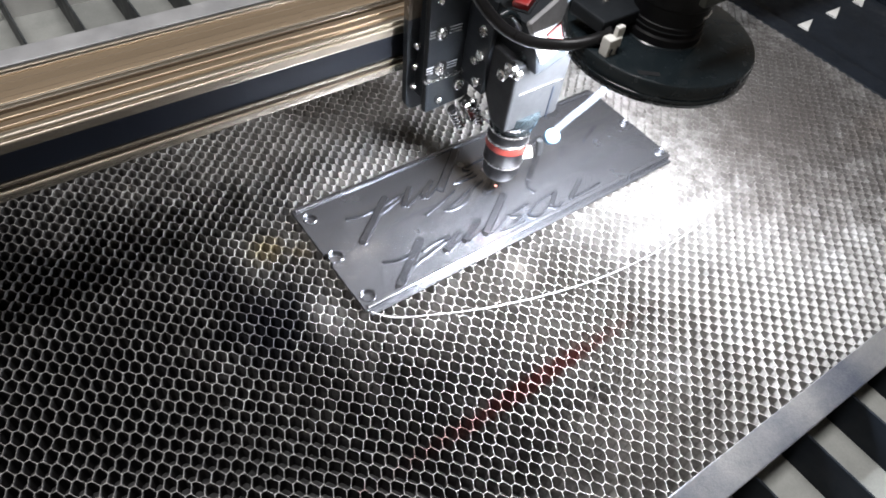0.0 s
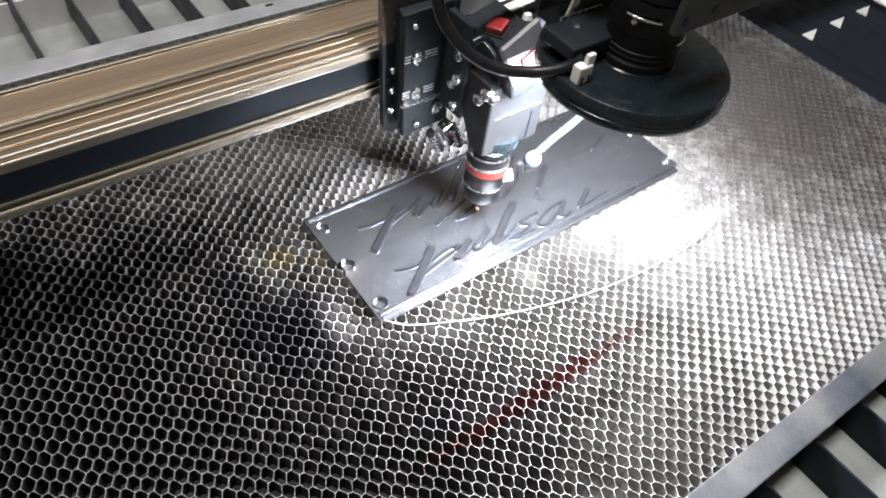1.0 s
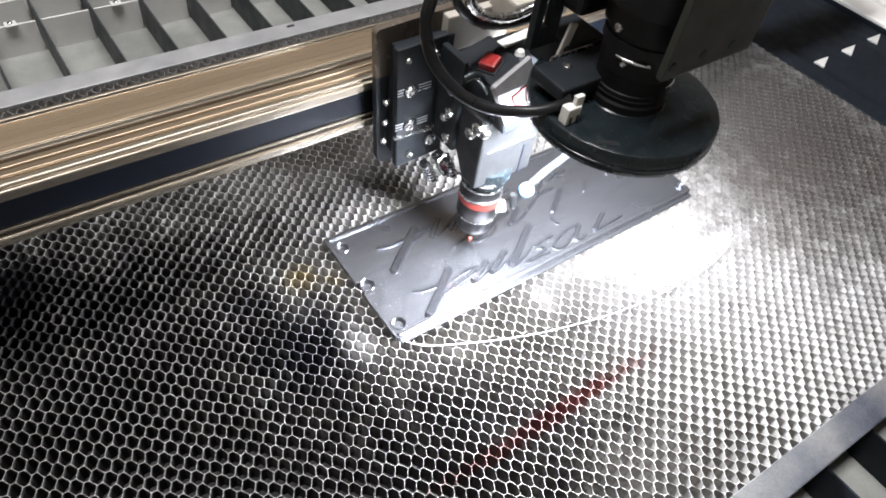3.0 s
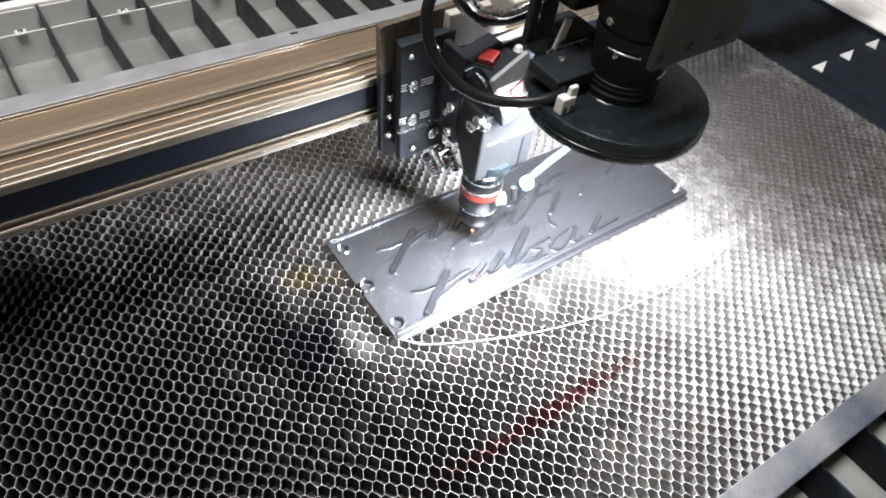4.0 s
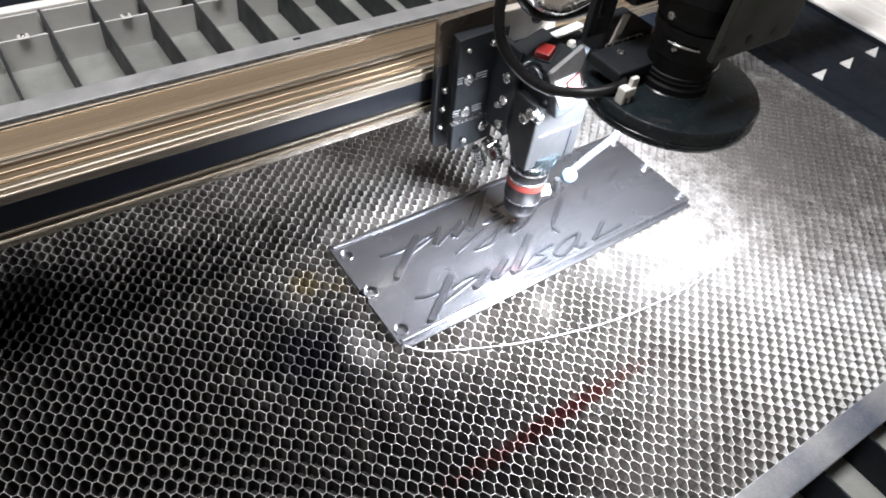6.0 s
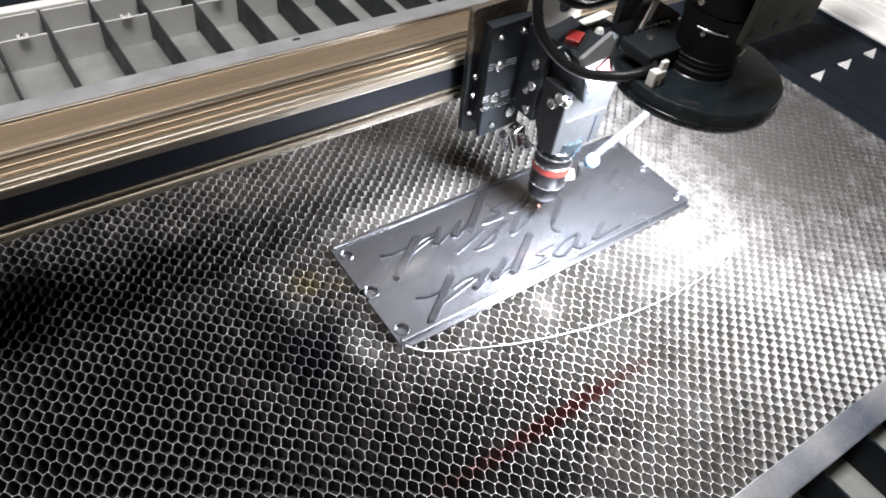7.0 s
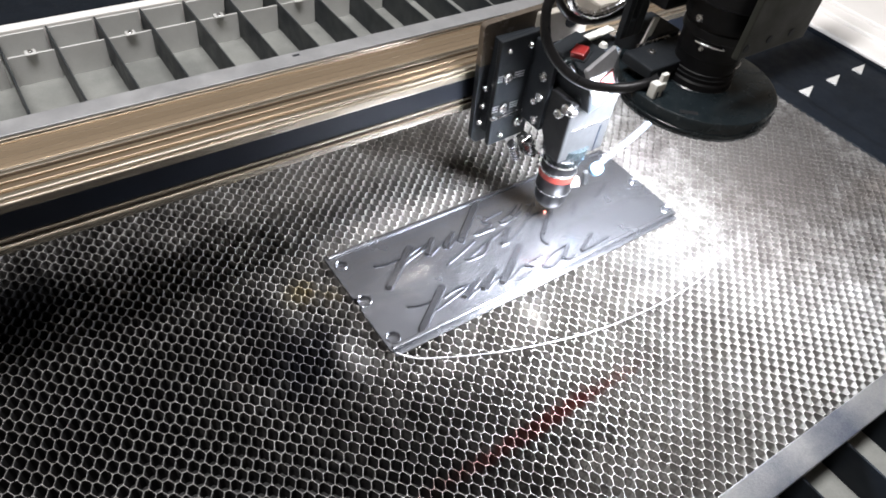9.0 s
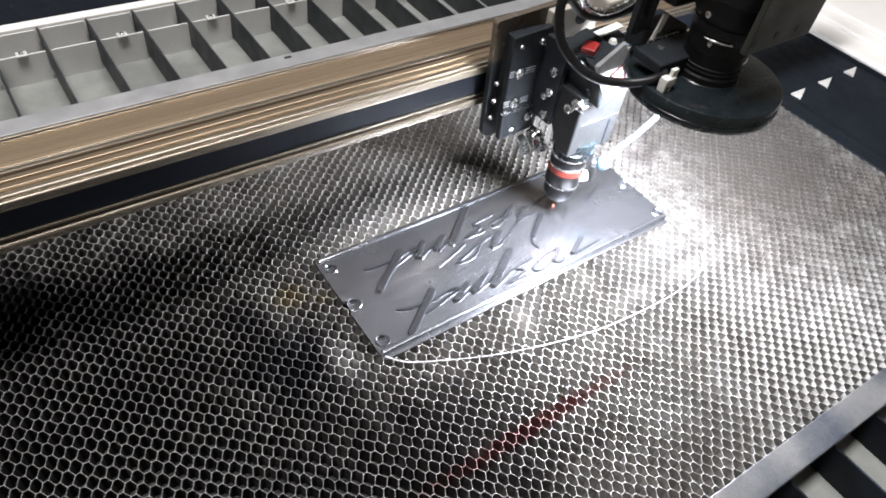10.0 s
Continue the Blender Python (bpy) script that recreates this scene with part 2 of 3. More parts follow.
def box(x0, x1, y0, y1, z0, z1, bev=0.6, bm=None, seg=2, m=None):
    own = bmesh.new()
    bmesh.ops.create_cube(own, size=1)
    for v in own.verts:
        v.co = Vector(((x0 + x1) / 2 + v.co.x * (x1 - x0), (y0 + y1) / 2 + v.co.y * (y1 - y0), (z0 + z1) / 2 + v.co.z * (z1 - z0)))
    if bev:
        bmesh.ops.bevel(own, geom=own.edges[:] + own.verts[:], offset=bev, segments=seg, affect="EDGES", profile=0.6)
    if m is not None:
        own.transform(m)
    return join(bm, own)


def join(bm, own):
    if bm is None:
        return own
    me = bpy.data.meshes.new("tmp")
    own.to_mesh(me)
    own.free()
    bm.from_mesh(me)
    bpy.data.meshes.remove(me)
    return bm


def lathe(profile, seg=40, m=None, bm=None):
    """Turns (radius, height) pairs about the z axis."""
    own = bmesh.new()
    rings = []
    for r, z in profile:
        if r < 1e-6:
            rings.append([own.verts.new((0, 0, z))])
        else:
            rings.append([own.verts.new((r * math.cos(2 * math.pi * k / seg), r * math.sin(2 * math.pi * k / seg), z)) for k in range(seg)])
    for a, b in zip(rings, rings[1:]):
        for k in range(seg):
            n = (k + 1) % seg
            if len(a) == 1 and len(b) == 1:
                continue
            if len(a) == 1:
                own.faces.new((a[0], b[k], b[n]))
            elif len(b) == 1:
                own.faces.new((a[k], a[n], b[0]))
            else:
                own.faces.new((a[k], a[n], b[n], b[k]))
    if m is not None:
        own.transform(m)
    return join(bm, own)


def at(x, y, z, rx=0, ry=0, rz=0):
    return pose(x, y, z, rx, ry, rz)


def sweep(points, r, seg=10, flat=1.0, bm=None, steps=6, closed_ends=True):
    """A round (or flattened) rod along a smooth line through the points."""
    P = [Vector(p) for p in points]
    if steps > 1 and len(P) > 2:
        Q = []
        for i in range(len(P) - 1):
            a, b, c, d = P[max(i - 1, 0)], P[i], P[i + 1], P[min(i + 2, len(P) - 1)]
            for s in range(steps):
                u = s / steps
                Q.append(0.5 * (2 * b + (c - a) * u + (2 * a - 5 * b + 4 * c - d) * u * u + (3 * b - a - 3 * c + d) * u**3))
        Q.append(P[-1])
        P = Q
    own = bmesh.new()
    rings = []
    up = Vector((0, 0, 1))
    for i, p in enumerate(P):
        d = (P[min(i + 1, len(P) - 1)] - P[max(i - 1, 0)]).normalized()
        side = d.cross(up)
        side = side.normalized() if side.length > 1e-3 else Vector((1, 0, 0))
        top = side.cross(d)
        rings.append([own.verts.new(p + side * r * math.cos(2 * math.pi * k / seg) + top * r * flat * math.sin(2 * math.pi * k / seg)) for k in range(seg)])
    for a, b in zip(rings, rings[1:]):
        for k in range(seg):
            n = (k + 1) % seg
            own.faces.new((a[k], a[n], b[n], b[k]))
    if closed_ends:
        own.faces.new(rings[0])
        own.faces.new(rings[-1][::-1])
    return join(bm, own)


def ribbon(points, z, r, h):
    """A raised flat-topped stroke with steep bevelled sides along a smooth line on a plate."""
    P = [Vector((x, y, z)) for x, y in points]
    if len(P) > 2:
        Q = []
        for i in range(len(P) - 1):
            a, b, c, d = P[max(i - 1, 0)], P[i], P[i + 1], P[min(i + 2, len(P) - 1)]
            Q += [0.5 * (2 * b + (c - a) * u + (2 * a - 5 * b + 4 * c - d) * u * u + (3 * b - a - 3 * c + d) * u**3) for u in (0, 0.25, 0.5, 0.75)]
        P = Q + [P[-1]]
    shape = ((-1, -0.2), (-1, 0.45), (-0.72, 0.95), (0.72, 0.95), (1, 0.45), (1, -0.2))
    bm = bmesh.new()
    rings = []
    for i, q in enumerate(P):
        d = (P[min(i + 1, len(P) - 1)] - P[max(i - 1, 0)]).normalized()
        side = Vector((d.y, -d.x, 0))
        rings.append([bm.verts.new(q + side * r * a + Vector((0, 0, h * b))) for a, b in shape])
    for a, b in zip(rings, rings[1:]):
        for k in range(6):
            bm.faces.new((a[k], a[(k + 1) % 6], b[(k + 1) % 6], b[k]))
    # sloping rounded ends
    for ring, q, d in ((rings[0], P[0], P[0] - P[1]), (rings[-1], P[-1], P[-1] - P[-2])):
        d = d.normalized()
        tip = [bm.verts.new(q + (v.co - q) * 0.6 + d * r * 0.7 + Vector((0, 0, -h * 0.28))) for v in ring]
        for k in range(6):
            bm.faces.new((ring[k], ring[(k + 1) % 6], tip[(k + 1) % 6], tip[k]))
        bm.faces.new(tip)
    return bm


def thing(name, label, category, group="", kind="", x=0, y=0, z=0):
    ob = new(name)
    ob.empty_display_size = 0.01
    ob.location = (x / 1000, y / 1000, z / 1000)
    return tagged(ob, label, category, group, kind)


def screw(parent, m, r=2.3, h=2.0, name="screw"):
    """A socket screw head: a domed steel button with a hexagonal recess."""
    bm = lathe([(0, h * 0.35), (r * 0.42, h * 0.35), (r * 0.46, h * 0.95), (r * 0.7, h), (r * 0.94, h * 0.8), (r, h * 0.45), (r, -0.6), (0, -0.6)], 20, m)
    return smooth_shade(part(name, bm, M_STEEL, parent, "bright steel screw"), 40)


# ---- room and machine cabinet ----
def room():
    for name, args, mat, label in (
        ("floor", (-1800, 2400, -1800, 2600, -960, -900), M_FLOOR, "grey concrete workshop floor"),
        ("ceiling", (-1800, 2400, -1800, 2600, 1700, 1760), M_CEIL, "plain pale painted workshop ceiling"),
        ("wall_west", (-1860, -1800, -1800, 2600, -900, 1700), M_WALL, "plain beige plastered workshop wall"),
        ("wall_east", (2400, 2460, -1800, 2600, -900, 1700), M_WALL, "plain beige plastered workshop wall"),
        ("wall_south", (-1860, 2460, -1860, -1800, -900, 1700), M_WALL, "plain beige plastered workshop wall"),
        ("wall_north", (-1860, 2460, 2600, 2660, -900, 1700), M_WALL, "plain beige plastered workshop wall"),
    ):
        tagged(part(name, box(*args, bev=0), mat), label, name.split("_")[0], kind="structure")
    lampcase = thing("ceiling_lamp", "white tube lamp fixture on the ceiling", "lamp")
    part("housing", box(-720, 520, -40, 280, 1625, 1699, 4), M_CAB, lampcase)


room()


def cabinet():
    """The machine's white side wall with a rolled rim, the rear ledge, and the sheet under the slats."""
    tagged(part("machine_tray_floor", box(-520, 666, -420, 474, -42, -38, 0), M_TRAY), "pale grey sheet metal tray under the dark slats", "tray", kind="structure")
    wall = thing("machine_side_wall", "white enamelled side wall of the laser machine with stepped rim", "machine wall", kind="structure")
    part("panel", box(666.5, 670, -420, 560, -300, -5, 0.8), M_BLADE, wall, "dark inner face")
    part("rim", box(666, 703.5, -420, 560, -5, 0, 2), M_CAB, wall, "white rolled rim")
    part("step", box(704, 727.5, -420, 560, -5, 4, 2), M_CAB, wall, "white raised step")
    part("ledge", box(728, 1100, -420, 560, -5, 8, 2), M_CAB, wall, "white upper ledge")
    rear = thing("machine_rear_ledge", "bright white sheet metal ledge at the back of the bed", "machine wall", kind="structure")
    part("panel", box(-520, 665, 474.5, 486, -60, -8, 0.8), M_CAB, rear)
    back = thing("machine_back_cover", "dark cover behind the white ledge of the machine", "machine cover", kind="structure")
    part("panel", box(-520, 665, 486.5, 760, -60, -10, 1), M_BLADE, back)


cabinet()
tagged(part("machine_side_cover", box(512.5, 665.5, -190, 330, -14, -9.2, 0.6), M_BLADE), "dark sheet beside the honeycomb", "machine cover", kind="structure")


def slat(x, y0, y1, ztop, zbot, group, metal):
    bm = box(x, x + 1.6, y0, y1, zbot, ztop, 0.3, seg=1)
    return tagged(part("slat", bm, metal), "dark thin metal slat standing on edge under the honeycomb", "slat", group)


for k in range(18):
    slat(-211 + 42.5 * k, 329.5, 473.5, -9, -38.2, "slats behind the honeycomb", M_SLAT)
for k in range(14):
    slat(-14.5 + 45.4 * k, -410, -180, -10, -38.2, "slats in front of the honeycomb", M_BLADE)
for y in (431, 470):
    for k in range(17):
        x = -211 + 42.5 * k
        bm = box(x + 2.5, x + 40.5, y, y + 1.6, -38.2, -9.5, 0.3, seg=1)
        cp = tagged(part("cross_plate", bm, M_PALE), "pale upright plate between two slats", "cross plate", "plates between the slats")
        if y == 431 and k % 2 == 0:
            part("lug", box(x + 17, x + 26, y - 3, y + 5, -9.6, -8.2, 0.4), M_PALE, cp)
            screw(cp, at(x + 21.5, y + 1, -8.4), 2.2, 1.6)


def gusset(x, y):
    own = bmesh.new()
    lo = [own.verts.new(p) for p in ((x + 3, y - 1, -9.2), (x + 27, y - 2, -9.2), (x + 4, y - 12, -9.2))]
    own.faces.new(lo)
    ex = bmesh.ops.extrude_face_region(own, geom=own.faces[:])
    bmesh.ops.translate(own, vec=(0, 0, 1.5), verts=[v for v in ex["geom"] if isinstance(v, bmesh.types.BMVert)])
    return tagged(part("gusset", own, M_PALE), "small pale triangular corner plate lying on the dark sheet", "gusset", "corner plates")


for x in (533, 582.6, 632.2):
    gusset(x, 72.6)


# ---- honeycomb bed ----
def honeycomb(x0, x1, y0, y1, dx, dy, wall, depth):
    """Stretched cells with thin foil walls and rounded corners; cell corners are shared and slightly uneven."""
    e, s = 2.4, dx - 1.2
    verts, faces, kinds = [], [], []
    corners = ((s, 0), (e / 2, dy / 2), (-e / 2, dy / 2), (-s, 0), (-e / 2, -dy / 2), (e / 2, -dy / 2))
    for i in range(int((x1 - x0) / dx)):
        for j in range(int((y1 - y0) / dy)):
            cx, cy = x0 + s + i * dx, y0 + dy / 2 + j * dy + (i % 2) * dy / 2
            if cx + s > x1 or cy + dy / 2 > y1:
                continue
            outer = []
            for ox, oy in corners:
                p = Vector(((cx + ox), (cy + oy), 0))
                q = Vector((round(p.x * 2) / 2 * 0.61, round(p.y * 2) / 2 * 0.47, 3.3))
                n = noise.noise_vector(q) * 0.6 + noise.noise_vector(p * 0.03) * 0.8
                outer.append((p.x + n.x, p.y + n.y, n.z * 0.22))
            mx, my = sum(o[0] for o in outer) / 6, sum(o[1] for o in outer) / 6
            inset = []
            for ox, oy, oz in outer:
                f = 1 - wall / 2 * 1.16 / math.hypot(ox - mx, oy - my)
                inset.append((mx + (ox - mx) * f, my + (oy - my) * f, oz))
            # each inner corner is cut into two, so that the cell reads as round
            inner = []
            for k in range(6):
                p, c, n = inset[k - 1], inset[k], inset[(k + 1) % 6]
                inner.append(tuple(c[a] + (p[a] - c[a]) * 0.11 for a in range(3)))
                inner.append(tuple(c[a] + (n[a] - c[a]) * 0.11 for a in range(3)))
            b = len(verts)
            verts += outer + inner + [(p[0], p[1], -depth) for p in inner]
            for k in range(6):
                n = (k + 1) % 6
                faces.append((b + k, b + 6 + 2 * k + 1, b + 6 + 2 * k))
                faces.append((b + k, b + n, b + 6 + 2 * n, b + 6 + 2 * k + 1))
                kinds += [1, 1]
            for k in range(12):
                n = (k + 1) % 12
                faces.append((b + 6 + k, b + 6 + n, b + 18 + n, b + 18 + k))
                kinds.append(0)
    me = bpy.data.meshes.new("core")
    me.from_pydata([(x / 1000, y / 1000, z / 1000) for x, y, z in verts], [], faces)
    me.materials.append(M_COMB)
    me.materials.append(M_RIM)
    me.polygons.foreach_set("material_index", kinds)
    return new("core", me)


table = thing("honeycomb_table", "sooty aluminium honeycomb cutting table with grey edge bars", "cutting table")
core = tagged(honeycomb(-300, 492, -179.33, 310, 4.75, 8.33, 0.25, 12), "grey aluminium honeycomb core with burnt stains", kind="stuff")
core.parent = table
# added sheet: stands in for the dark void under the open cells
part("added_sheet", box(-300, 491, -178, 308.9, -37.5, -36, 0), M_BACKING, table, "dark sheet added under the cells to black out their depth")
part("front_bar", box(-470, 345, -7.5, 9.5, -9.4, 0.6, 0.8, m=at(170, -181.2, 0, 0, 0, -1.7)), M_BAR, table, "scuffed grey metal edge bar")
part("rear_bar", box(-300, 512, 309, 328.5, -22, 0.6, 0.8), M_REARBAR, table, "scuffed grey metal edge bar")
part("nick", box(92, 99, 321.5, 324.5, 0.5, 0.8, 0.1, seg=1, m=None), M_BAND, table, "dark nick in the bar")
part("side_bar", box(491, 512, -170.5, 309, -22, 0.4, 0.8), M_BLADE, table, "dark edge bar")


# ---- gantry ----
def gantry():
    g = thing("gantry_rail", "bronze anodised aluminium gantry beam with a black band", "gantry rail")
    X0, X1 = -420, 640
    part("body", box(X0, X1, 98, 134, 82, 112, 0.5), M_RAIL, g)
    part("lower_lip", box(X0, X1, 94.2, 98.5, 80, 85, 0.9), M_LIP, g, "bright bare metal lower lip")
    part("groove", box(X0, X1, 96.5, 98.4, 85.2, 87.5, 0.2), M_BROWN, g, "dark slot")
    part("lower_track", box(X0, X1, 95, 98.5, 87.5, 89.2, 0.5), M_LIP, g, "thin bright track")
    part("band", box(X0, X1, 96.2, 98.6, 89.4, 104.6, 0.3), M_BAND, g, "black band")
    part("upper_lip", box(X0, X1, 94.4, 98.8, 104.8, 110.2, 0.8), M_LIP, g, "bright upper lip")
    part("upper_track", box(X0, X1, 95.4, 99.5, 110.4, 112.8, 0.9), M_LIP, g, "polished upper track")
    part("step", box(X0, X1, 99.6, 103.6, 111.4, 114.0, 0.6), M_RAIL, g)
    part("step", box(X0, X1, 103.8, 107.4, 111.4, 114.8, 0.6), M_RAIL, g)
    part("slot", box(X0, X1, 107.5, 109.0, 111.0, 113.2, 0.1), M_BROWN, g, "dark slot")
    part("ridge", box(X0, X1, 109.2, 111.4, 111.2, 115.4, 0.5), M_LIP, g, "bright ridge")
    part("ridge", box(X0, X1, 112.0, 113.6, 111.2, 115.4, 0.5), M_LIP, g, "bright ridge")
    part("top", box(X0, X1, 113.8, 132.4, 111.4, 115.0, 0.5), M_RAILTOP, g, "brown anodised top face")
    part("rear_edge", box(X0, X1, 134.3, 136.2, 111.0, 116.2, 0.5), M_LIP, g, "bright rear edge")
    part("slot", box(X0, X1, 133.3, 134.2, 111.0, 113.6, 0.1), M_BAND, g, "dark slot")
    part("ridge", box(X0, X1, 132.5, 133.2, 111.0, 115.8, 0.25), M_LIP, g, "bright ridge")
    for y in (117.2, 121.6, 127.4):
        part("scored_line", box(X0, X1, y, y + 0.25, 114.6, 115.12, 0.05, seg=1), M_LIP, g, "fine bright scored line")
    return g


GANTRY = gantry()


# ---- engraved plate ----
def plate():
    p = thing("engraved_plate", "satin grey metal plate with raised script strokes, lying on the honeycomb", "metal plate", z=0.6)
    L, W = 260, 86.4
    bm = bmesh.new()
    edges = []

    def loop(points):
        vs = [bm.verts.new((x, y, 0)) for x, y in points]
        edges.extend(bm.edges.new((vs[k], vs[(k + 1) % len(vs)])) for k in range(len(vs)))

    # the left end is open at the middle hole
    notch = [(0, 47), (2, 46.2)] + [(5.4 + 4.2 * math.cos(a), 42 + 4.2 * math.sin(a)) for a in np.linspace(2.4, -2.4, 14)] + [(2, 37.8), (0, 37)]
    loop([(1, 0), (L - 1, 0), (L, 1), (L, W - 1), (L - 1, W), (1, W), (0, W - 1)] + notch + [(0, 1)])
    HOLES = [(7, 75.4, 3.6), (6.6, 8.6, 3.9), (255, 7.2, 3.6), (255, 43.5, 3.6), (255, 78, 3.6)]
    for cx, cy, r in HOLES:
        loop([(cx + r * math.cos(a), cy + r * math.sin(a)) for a in np.linspace(0, 2 * math.pi, 24, endpoint=False)])
    bmesh.ops.triangle_fill(bm, use_beauty=True, use_dissolve=False, edges=edges)
    ex = bmesh.ops.extrude_face_region(bm, geom=bm.faces[:])
    bmesh.ops.translate(bm, vec=(0, 0, 2.2), verts=[v for v in ex["geom"] if isinstance(v, bmesh.types.BMVert)])
    part("sheet", bm, M_PLATE, p)
    for y in (0.0, W - 3.0):
        part("folded_edge", box(2, L - 2, y, y + 3.0, 1.9, 3.6, 0.7), M_PLATE, p, "bright folded edge")
    part("underlay", box(2, L - 2, -3.4, W - 2, -0.3, -0.02, 0), M_PLATE, p)
    for cx, cy, r in HOLES:
        part("eyelet", lathe([(r, 0.6), (r + 0.1, 2.5), (r + 0.5, 2.8), (r + 0.9, 2.5), (r + 1.0, 1.6)], 28, at(cx, cy, 0)), M_PLATE, p, "raised bright eyelet")
    bm = sweep([(2, 46.4, 2.4)] + [(5.4 + 4.6 * math.cos(a), 42 + 4.6 * math.sin(a), 2.6) for a in np.linspace(2.2, -2.2, 8)] + [(2, 37.6, 2.4)], 0.6)
    part("eyelet", bm, M_PLATE, p, "open bright eyelet")
    # raised script: broad flat-topped stems, with thin ridges that join them
    stems = [
        [(56, 27), (25, 4)], [(81, 20.5), (64, 12)], [(97, 21.5), (79, 12)], [(126, 31), (94, 10)], [(158, 15), (147, 7)], [(181, 15), (164, 6)],
        [(56, 67), (25, 43)], [(75, 67), (63, 56)], [(91, 65), (78, 56)], [(123, 81), (92, 56)], [(155, 66), (141, 58)], [(163, 61), (152, 54)],
        [(130, 49), (116, 39)], [(170, 48), (149, 33)],
    ]
    broad = [2.7, 2.1, 2.1, 2.6, 1.5, 1.6, 2.6, 1.7, 1.7, 2.8, 1.5, 1.3, 1.8, 1.9]
    ridges = [
        [(27, 24), (36, 21), (46, 21)], [(42, 13), (58, 16), (73, 20), (63, 21), (52, 19)], [(66, 11), (76, 14), (85, 18)], [(82, 11), (92, 14), (103, 17)],
        [(97, 9), (107, 12), (116, 16)], [(135, 17), (118, 15), (123, 10), (104, 7), (123, 6)], [(159, 16), (144, 15), (129, 9), (136, 5), (158, 14)],
        [(146, 8), (150, 4.5), (156, 6)], [(164, 5.5), (178, 6), (192, 7)],
        [(26, 64), (35, 62), (45, 62)], [(41, 56), (54, 59), (70, 64), (60, 64), (48, 61)], [(65, 54), (74, 58), (86, 63)], [(80, 54), (89, 58), (101, 64)],
        [(136, 66), (117, 64), (121, 59), (104, 56), (121, 55)], [(150, 66), (139, 61), (129, 58), (133, 55), (150, 60)], [(187, 63), (178, 62), (169, 59)],
        [(100, 51), (85, 46), (71, 42)], [(117, 50), (99, 43), (84, 39)], [(86, 38), (99, 38), (111, 46), (122, 49)], [(116, 39), (124, 39), (134, 43)],
        [(166, 52), (153, 52), (136, 44)], [(149, 33), (145, 28), (146, 23)], [(195, 47), (184, 38.5)], [(232, 52), (213, 44)],
    ]
    for pts, r in zip(stems, broad):
        smooth_shade(part("raised_stem", ribbon(pts, 2.1, r, 2.2), M_STROKE, p, "broad raised slanting stem"), 28)
    for pts in ridges:
        smooth_shade(part("raised_ridge", ribbon(pts, 2.1, 1.0, 1.5), M_STROKE, p, "thin raised slanting ridge"), 28)
    return p


plate()

wire = thing("loose_wire", "thin pale wire lying bowed on the honeycomb beside the plate", "wire")
smooth_shade(part("strand", sweep([(2.5, -1.8, 2.0), (10, -10, 1.4), (21, -16.4, 1.3), (52, -30.4, 1.3), (87, -42.3, 1.2), (131, -52.6, 1.2), (176, -57, 1.2), (216, -56.8, 1.2), (244, -50.5, 1.2), (256, -38, 1.4)], 0.4, 8), M_WIRE, wire), 60)


# ---- laser head ----
def block_shape():
    """The mirror block: a box whose lower rear corner is cut off at a slant."""
    bm = bmesh.new()
    side = [bm.verts.new((87, y, z)) for y, z in ((33, 66), (45, 66), (62, 92), (62, 112), (33, 112))]
    ex = bmesh.ops.extrude_face_region(bm, geom=[bm.faces.new(side)])
    bmesh.ops.translate(bm, vec=(41, 0, 0), verts=[v for v in ex["geom"] if isinstance(v, bmesh.types.BMVert)])
    bmesh.ops.bevel(bm, geom=bm.edges[:], offset=1.6, segments=2, affect="EDGES", profile=0.6)
    return bm


